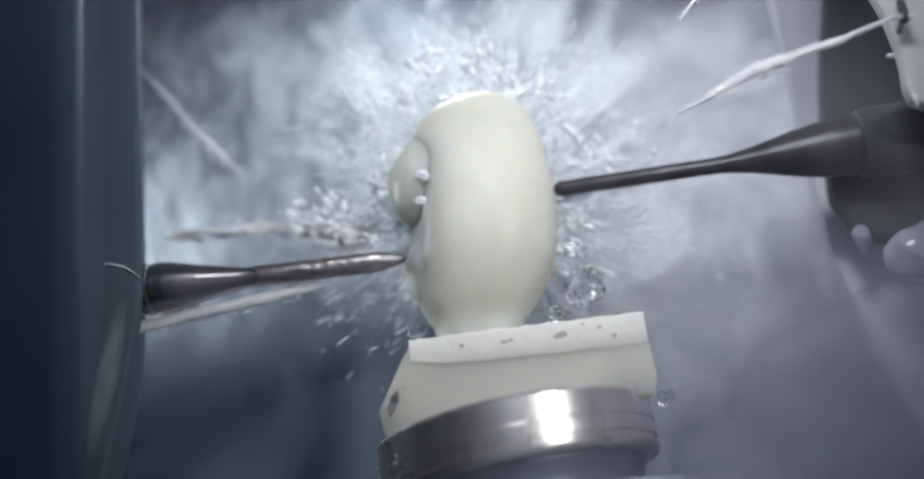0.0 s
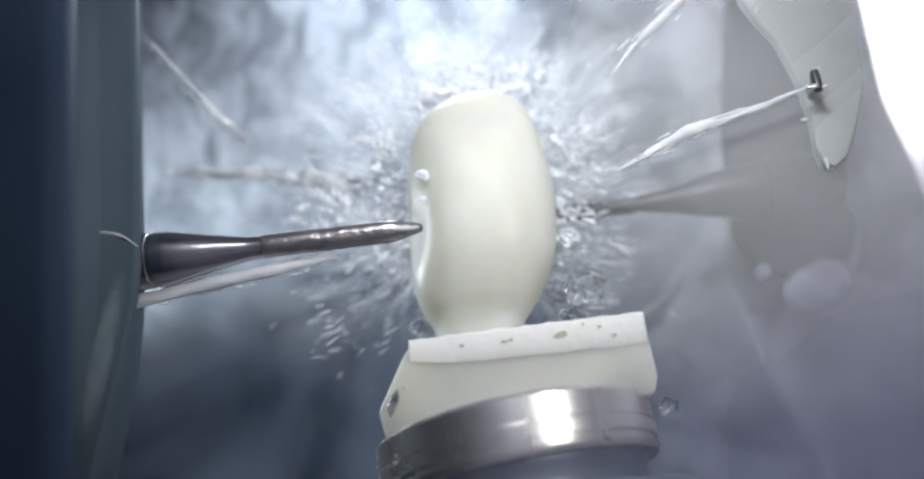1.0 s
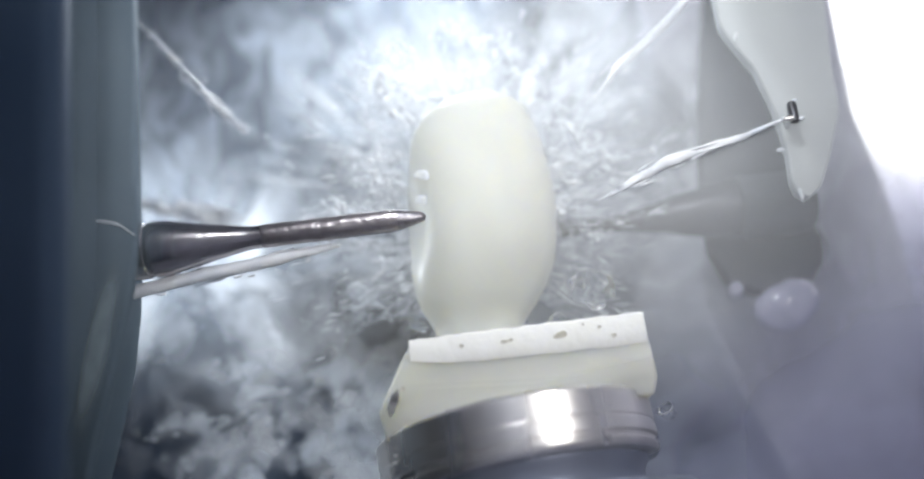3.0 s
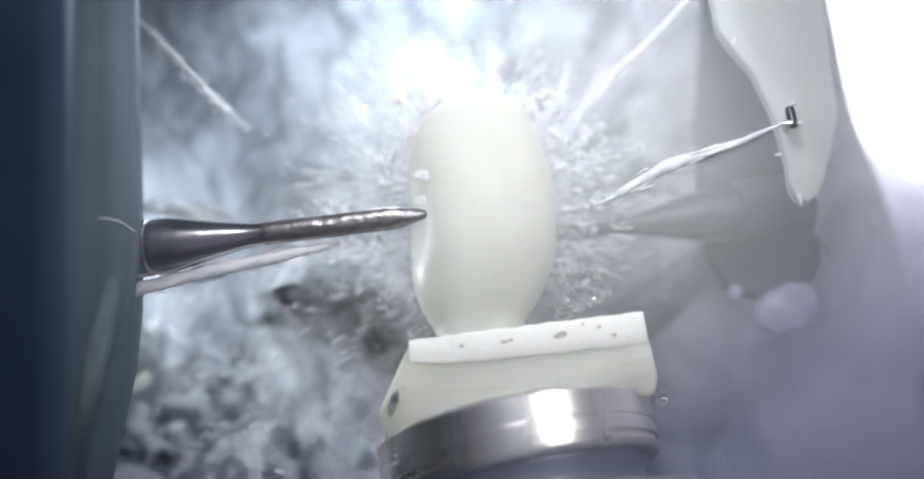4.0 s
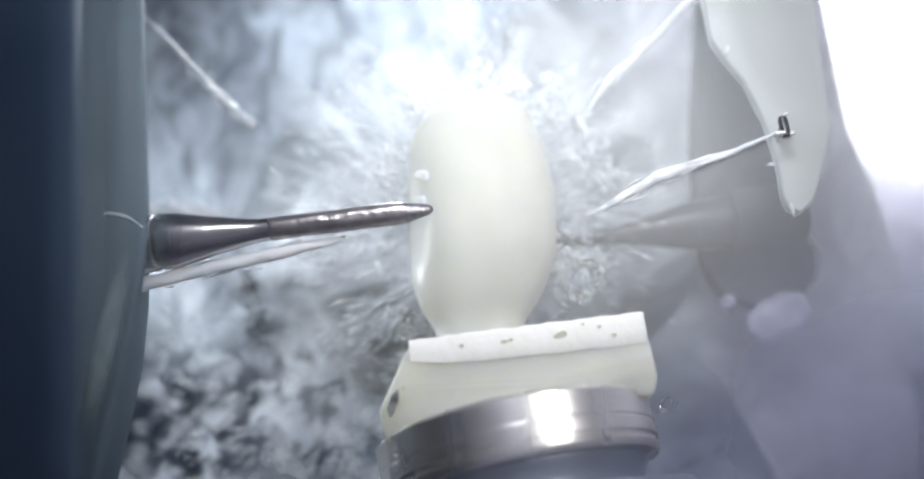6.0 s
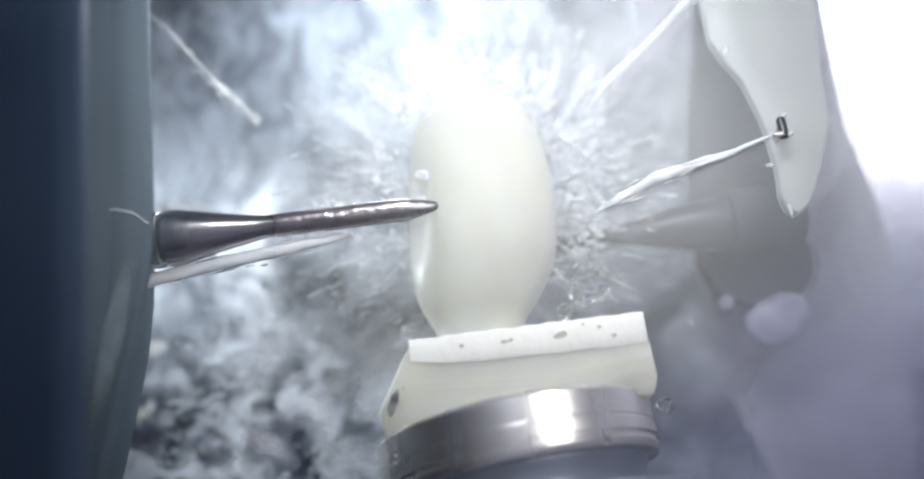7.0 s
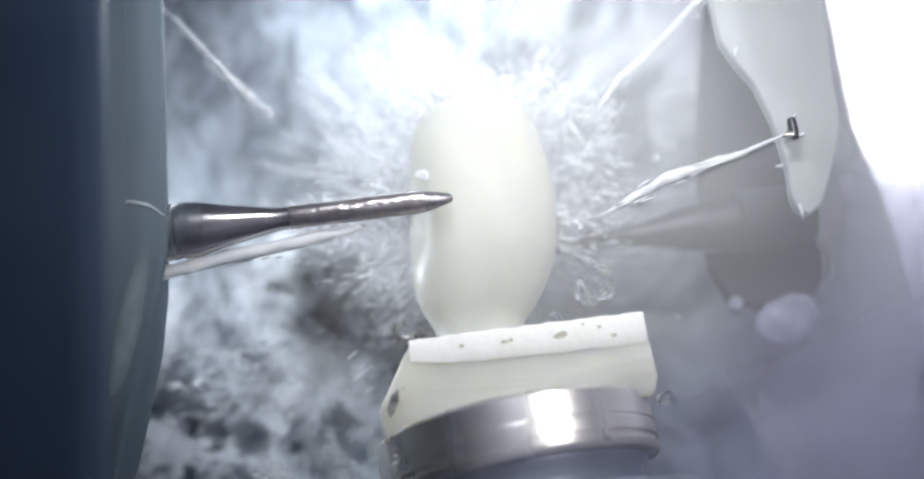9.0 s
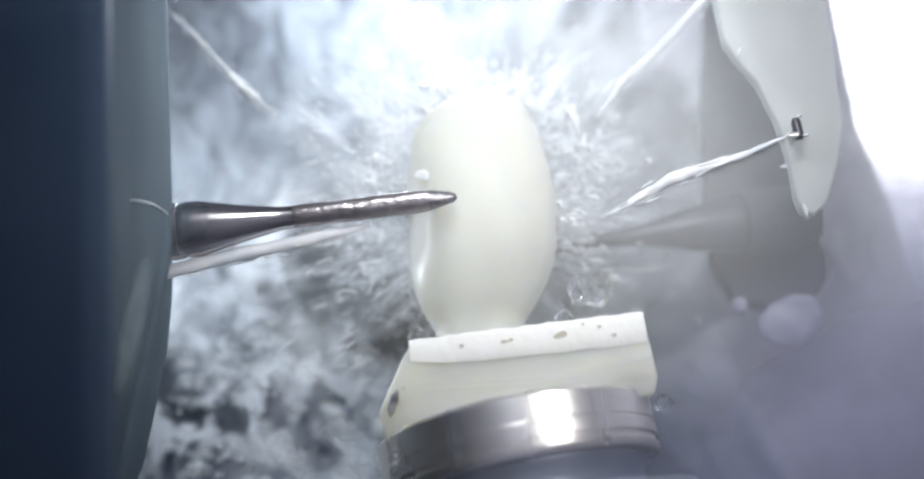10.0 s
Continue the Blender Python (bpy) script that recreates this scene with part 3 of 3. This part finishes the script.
def jet(path, label, seed, drops=120, ripple=0.3):
    """A ragged jet: its rippled core and the drops that break away from it."""
    bm = bmesh.new()
    tube(path, bm, 12, ripple, seed)
    ob = thing("water_jet", label, "water jet", "coolant jets")
    part("core", bm, JET, ob)
    rng = random.Random(int(seed * 10))
    pts = smooth_rows(path, 10)
    places = []
    for k in range(drops):
        i = int(len(pts) * rng.random() ** 0.7 * 0.98)
        p = pts[i]
        d = Vector(pts[min(i + 1, len(pts) - 1)][:3] - pts[max(i - 1, 0)][:3]).normalized()
        th = p[3] * rng.uniform(0.1, 0.3)
        o = Vector(p[:3]) + Vector([rng.gauss(0, p[3] * 0.9) for c in range(3)])
        places.append((o, d + Vector([rng.gauss(0, 0.1) for c in range(3)]), th * rng.uniform(4, 26), th))
    loose = new("loose_water", drops_mesh(places, JET))
    loose.parent = ob
    tagged(loose, kind="stuff")
    return ob



build_chamber()
build_blank()
LEFT = build_left_spindle()
RIGHT = build_right_spindle()
SPRAYS = [build_spray(11 + i, 900) for i in range(6)] + [build_splash(31 + i, 40) for i in range(4)]
BURSTS = [((2.3, 0.6, 8.1), build_burst(91, (1.1, 0.5, 0.45), 150, "ragged white burst of water on top of the crown")),
          ((-6.0, 3.0, 2.6), build_burst(92, (1.5, 0.8, 0.7), 170, "ragged white burst of water beside the bur tip")),
          ((-3.6, 1.5, 4.6), build_burst(93, (0.5, 0.5, 1.1), 90, "white burst of water along the crown's flank")),
          ((7.2, 1.5, 4.2), build_burst(94, (1.2, 0.6, 0.8), 100, "white burst of water above the dark bur"))]
FOAMS = [build_foam(41 + i, 14) for i in range(5)] + [build_flecks(81 + i, 34) for i in range(4)]
MISTS = [
    # place, half width, half height, colour, least and most opacity, grain (or spokes and change outwards), label, churn, first seen
    ((7, 12, 10), 26, 19, (0.86, 0.90, 0.96), 0.05, 0.7, (5.0, 0.16), "bright cloud of coolant spray behind the crown", 1.6, None),
    ((-12, 15, 15), 27, 17, (0.76, 0.83, 0.91), 0.32, 0.9, 420, "torn sheet of blue-white spray by the rear wall", 1.6, None),
    ((3, 8.0, 6), 15, 12, (0.90, 0.93, 0.97), -0.25, 0.8, (7.0, 0.3), "churning white water round the crown", 1.0, None),
    ((0.2, 6.8, 6), 15, 13, (0.94, 0.96, 0.99), -0.35, 0.8, (11.0, 0.14), "fine white streaks of water fanning out from the crown", 0.8, None),
    ((-13, 12, 3), 13, 10, (0.86, 0.90, 0.95), 0.15, 1.0, 260, "white spray behind the tapered bur", 1.0, 1.0),
    ((-10, 13, -5), 17, 13, (0.86, 0.90, 0.95), -0.3, 0.75, 620, "torn white spray over the chamber floor", 1.2, 2.1),
    ((-12, 10, -7), 15, 11, (0.84, 0.89, 0.95), -0.5, 0.75, 500, "soft clumps of white spray in the lower chamber", 1.2, 2.0),
    ((-7, 0.5, -9), 9, 8, (0.88, 0.91, 0.94), 0.0, 0.5, 260, "white spray drifting before the block", 0.8, 0.3),
    ((-22, 19, 14), 22, 18, (0.70, 0.78, 0.86), 0.15, 0.75, 90, "blue-grey mist drifting along the rear wall", 0.8, None),
    ((15, 9.2, 4), 15, 17, (0.84, 0.85, 0.89), 0.5, 0.9, 150, "pale mist drifting before the spindle arm", 0.5, None),
    ((14, 18, 2), 26, 24, (0.74, 0.76, 0.86), 0.25, 0.75, 160, "pale mist filling the chamber behind the spindle", 1.2, None),
    # dark tint of this mist stands in for shade on the lower arm
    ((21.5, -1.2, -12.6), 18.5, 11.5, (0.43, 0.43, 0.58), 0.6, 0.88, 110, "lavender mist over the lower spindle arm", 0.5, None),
]


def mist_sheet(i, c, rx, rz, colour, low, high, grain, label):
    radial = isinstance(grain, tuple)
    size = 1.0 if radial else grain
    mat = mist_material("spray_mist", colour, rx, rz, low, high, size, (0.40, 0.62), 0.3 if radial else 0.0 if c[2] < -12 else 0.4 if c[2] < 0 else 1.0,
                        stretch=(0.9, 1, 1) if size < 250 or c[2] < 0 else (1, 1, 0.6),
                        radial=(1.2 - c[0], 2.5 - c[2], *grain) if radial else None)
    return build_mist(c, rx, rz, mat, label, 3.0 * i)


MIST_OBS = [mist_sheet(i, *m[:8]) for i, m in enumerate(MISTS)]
HAZES = [build_mist((4, -3.95 + 0.05 * k, 3), 15, 15, mist_material("thin_haze", (0.74, 0.75, 0.745), 15, 15, 0.16, 0.23, 60, (0.3, 0.7), 0.0), "thin haze of spray before the crown", 31.0 + 7 * k, 0.01) for k in range(2)]
VEIL = build_mist((19, -3.75, 1), 17, 20, mist_material("fine_mist", (0.86, 0.87, 0.88), 17, 20, 0.19, 0.24, 90, (0.3, 0.7), 0.0), "fine pale mist before the spindle", 21.0, 0.01)
# added haze sheet: its pale colour lightens the edge of the housing
EDGE_LIGHTENING = build_mist((-13.9, -3.5, 4.5), 3.4, 14, mist_material("edge_lightening", (0.66, 0.76, 0.82), 3.4, 14, 0.12, 0.235, 120, (0.3, 0.7), 0.0), "blue-grey haze sheet added to lighten the edge of the dark spindle housing", 41.0, 0.1)
# wet sheen on the housing, painted as a narrow pale sheet
HOUSING_SHEEN = build_mist((-14.45, -2.5, -5.0), 0.7, 4.6, mist_material("painted_sheen", (0.62, 0.74, 0.78), 0.7, 4.6, 0.5, 0.75, 300, (0.3, 0.7)), "pale sheet put on for the wet sheen down the spindle housing", 43.0, 0.03)
LEFT_JETS = [jet([(-14.8, 4.5, 15.0, 0.10), (-13.1, 4.5, 12.8, 0.20), (-11.6, 4.5, 10.6, 0.24), (-10.2, 4.5, 8.8, 0.20), (-9.1, 4.5, 7.6, 0.10)], "thin coolant jet aimed down at the crown", 1.0, 200),
             jet([(-13.9, 0.6, -1.75, 0.34), (-11.0, 0.5, -1.4, 0.32), (-8, 0.5, -1.12, 0.3), (-6, 0.5, -0.9, 0.24), (-4.2, 0.5, -0.7, 0.12)], "coolant running along under the bur", 4.0, 50, 0.12)]
# specular glints on the crown, put on as small white blobs
for x, y, z, r in ((-1.55, -2.95, 2.6, 0.26), (-1.75, -2.8, 1.35, 0.22), (2.6, -2.6, 4.6, 0.1)):
    build_lump(int(60 + 10 * r), (x, y, z), r, FOAM, "small white blob standing in for a wet glint on the crown's cut flank")
SIDE_JET = jet([(-16, 3, 3.2, 0.2), (-13.5, 3, 3.1, 0.28), (-11, 3, 3.0, 0.3), (-8.5, 3, 2.6, 0.34), (-6.5, 3, 2.2, 0.6), (-5.0, 3, 2.0, 0.5)], "wavy coolant stream beside the bur", 14.0, 110, 0.7)
LUMPS = [build_lump(51, (5.9, 0.5, -3.2), 0.85), build_lump(52, (4.2, -3.0, -5.3), 0.34), build_lump(53, (-2.8, 0.5, -4.2), 0.4), build_lump(54, (8.6, -1.0, -9.4), 0.38)]
LOBES = [build_lump(71, (-0.85, -0.25, 3.0), 1.45, CERAMIC, "rough lobe of uncut ivory ceramic on the crown's flank", 0.07, (1.75, 1.7, 1.9)),
         build_lump(75, (-0.85, -0.3, -1.8), 1.35, CERAMIC, "low lobe of uncut ivory ceramic on the crown's flank", 0.07, (1.6, 1.6, 1.6)),
         build_lump(78, (-2.7, 0.6, 4.9), 0.6, FOAM, "small lobe of white water by the crown's shoulder")]
RIGHT_JETS = [jet([(16.05, -7.9, 1.55, 0.07), (15.0, -8.0, 1.22, 0.11), (13.9, -8.0, 0.87, 0.15), (12.1, -8.0, 0.5, 0.21), (10.0, -8.0, -0.03, 0.28), (8.3, -7.95, -0.7, 0.2), (6.6, -7.8, -1.4, 0.05)], "coolant jet from the nozzle towards the crown", 7.0, 50, 0.2),
              jet([(15.6, -6.9, 11.6, 0.2), (13.5, -6.9, 9.7, 0.26), (11.3, -6.9, 7.75, 0.3), (8.9, -6.9, 5.85, 0.24), (7.4, -6.9, 4.2, 0.06)], "coolant jet falling from above", 9.0, 40, 0.2)]

LEFT_ROWS = [(0.0, -2.9, 0.0, -0.62), (0.5, -2.27, -1.5, -0.36), (1.0, -1.76, -3.5, -0.30), (1.5, -1.59, -4.5, -0.23), (2.5, -1.56, -4.5, -0.17),
             (4.0, -1.46, -4.5, -0.01), (5.5, -1.25, -4.5, 0.14), (7.0, -0.90, -4.5, 0.33), (8.5, -0.32, -4.5, 0.58), (9.5, -0.09, -4.5, 0.64), (10.0, 0.0, -4.5, 0.65)]
# seconds, x, y, z, lean about y, x and z
RIGHT_ROWS = [(0.0, 5.1, 1.0, 2.5, 2.4, -8, -11), (0.5, 3.0, 2.0, 2.2, 1.2, -5, -7), (1.0, 1.2, 3.2, 1.8, 0.2, -3, -2), (1.5, 0.2, 4.0, 1.5, -0.4), (2.5, 0.0, 4.0, 1.3, 0),
              (4.0, -0.15, 4.0, 1.0, 0), (5.5, -0.5, 4.0, 0.6, 0), (7.0, -0.7, 4.0, 0.5, 0), (8.0, -0.5, 4.0, 0.5, 0), (9.0, -0.2, 4.0, 0.4, 0), (10.0, 0.0, 4.0, 0.35, 0)]


def rows_of(table):
    return [(r[0], pose(r[1] * MM, r[2] * MM, r[3] * MM, r[5] if len(r) > 5 else 0, r[4] if len(r) > 4 else 0, r[6] if len(r) > 6 else 0)) for r in table]


def churn(seed, reach, turn, step=0.2, start=None, at=(0, 0, 0)):
    """Restless water: a random place and turn about the crown, time after time."""
    rng = random.Random(seed)
    rows, n = [], round(10 / step)
    for i in range(n + 1):
        t = i * step
        dz = 0.0
        if start is not None:
            u = min(1.0, max(0.0, (t - start) / 1.2))
            dz = -36 * (1 - u * u * (3 - 2 * u))
        rows.append((t, pose((at[0] + rng.gauss(0, reach)) * MM, (at[1] + rng.gauss(0, reach * 0.5)) * MM, (at[2] + dz + rng.gauss(0, reach)) * MM, 0, rng.gauss(0, turn), 0)))
    return rows


def motions():
    walk(LEFT, rows_of(LEFT_ROWS))
    walk(RIGHT, rows_of(RIGHT_ROWS))
    walk(EDGE_LIGHTENING, rows_of([(t, x - 13.9 - 6 * max(0, 1 - t / 1.5), y - 3.5, z + 4.5) for t, x, y, z in LEFT_ROWS]))
    walk(HOUSING_SHEEN, rows_of([(t, x - 14.45, y - 2.5, z - 5.0, 13) for t, x, y, z in LEFT_ROWS]))
    for j in LEFT_JETS:
        walk(j, rows_of(LEFT_ROWS))
    for j in RIGHT_JETS:
        walk(j, rows_of(RIGHT_ROWS))
    walk(SIDE_JET, [(0.0, pose(0, 0, 0)), (0.3, pose(0.3 * MM, 0, 0.4 * MM, 0, 3, 0)), (0.6, pose(-0.2 * MM, 0, 1.2 * MM, 0, 1, 0)), (1.0, pose(-0.6 * MM, 1 * MM, 2.6 * MM, 0, 6, 0)),
                    (1.5, pose(-3 * MM, 3 * MM, 3.2 * MM, 0, 8, 0)), (2.2, pose(-9 * MM, 5 * MM, 3 * MM, 0, 8, 0)), (10.0, pose(-10 * MM, 5 * MM, 3 * MM, 0, 8, 0))])
    for i, (l, at) in enumerate(zip(LUMPS, ((5.9, 0.5, -3.2), (4.2, -3.0, -5.3), (-2.8, 0.5, -4.2), (8.6, -1.0, -9.4)))):
        walk(l, churn(400 + i, 0.22, 25, 0.2, at=at))
    for lobe, places in zip(LOBES, (((-0.85, -0.25, 3.0), (-0.5, -0.1, 3.0), (1.15, 0.1, 2.4)), ((-0.85, -0.3, -1.8), (-0.75, -0.2, -1.8), (0.95, 0.1, -0.6)), ((-2.7, 0.6, 4.9), (-2.3, 1.8, 4.7), (-1.0, 4.6, 4.0)))):
        walk(lobe, [(t, pose(p[0] * MM, p[1] * MM, p[2] * MM, 0, q, 0)) for t, p, q in ((0.0, places[0], 0), (0.7, places[1], 12), (1.5, places[2], 30), (10.0, places[2], 30))])
    for i, s in enumerate(SPRAYS):
        walk(s, churn(100 + i, 0.9, 9))
    for i, (at, burst) in enumerate(BURSTS):
        walk(burst, churn(500 + i, 0.35, 14, 0.2, at=at))
    for i, f in enumerate(FOAMS):
        walk(f, churn(200 + i, 0.9, 5, start=(0.8, 1.2, 1.8, 2.4, 3.0, 0.4, 0.9, 1.6, 2.4)[i]))
    for i, m in enumerate(MISTS):
        walk(MIST_OBS[i], churn(300 + i, m[8], 4, 0.2, at=m[0], start=m[9]))
    for k, h in enumerate(HAZES):
        walk(h, rows_of([(t, x + 0.8 * k, -3.95 + 0.05 * k, z - 0.6 * k) for t, x, z in ((0.0, 34, 0), (0.6, 26, 1), (1.4, 9, 2), (3.0, 4, 2), (6.0, 3, 2.5), (10.0, 4, 2))]))
    walk(VEIL, rows_of([(t, x, -3.75, z) for t, x, z in ((0.0, 31, -2), (0.5, 27, 0), (1.2, 21, 3), (2.0, 19, 4.5), (5.0, 18.5, 5), (10.0, 19, 5))]))


motions()
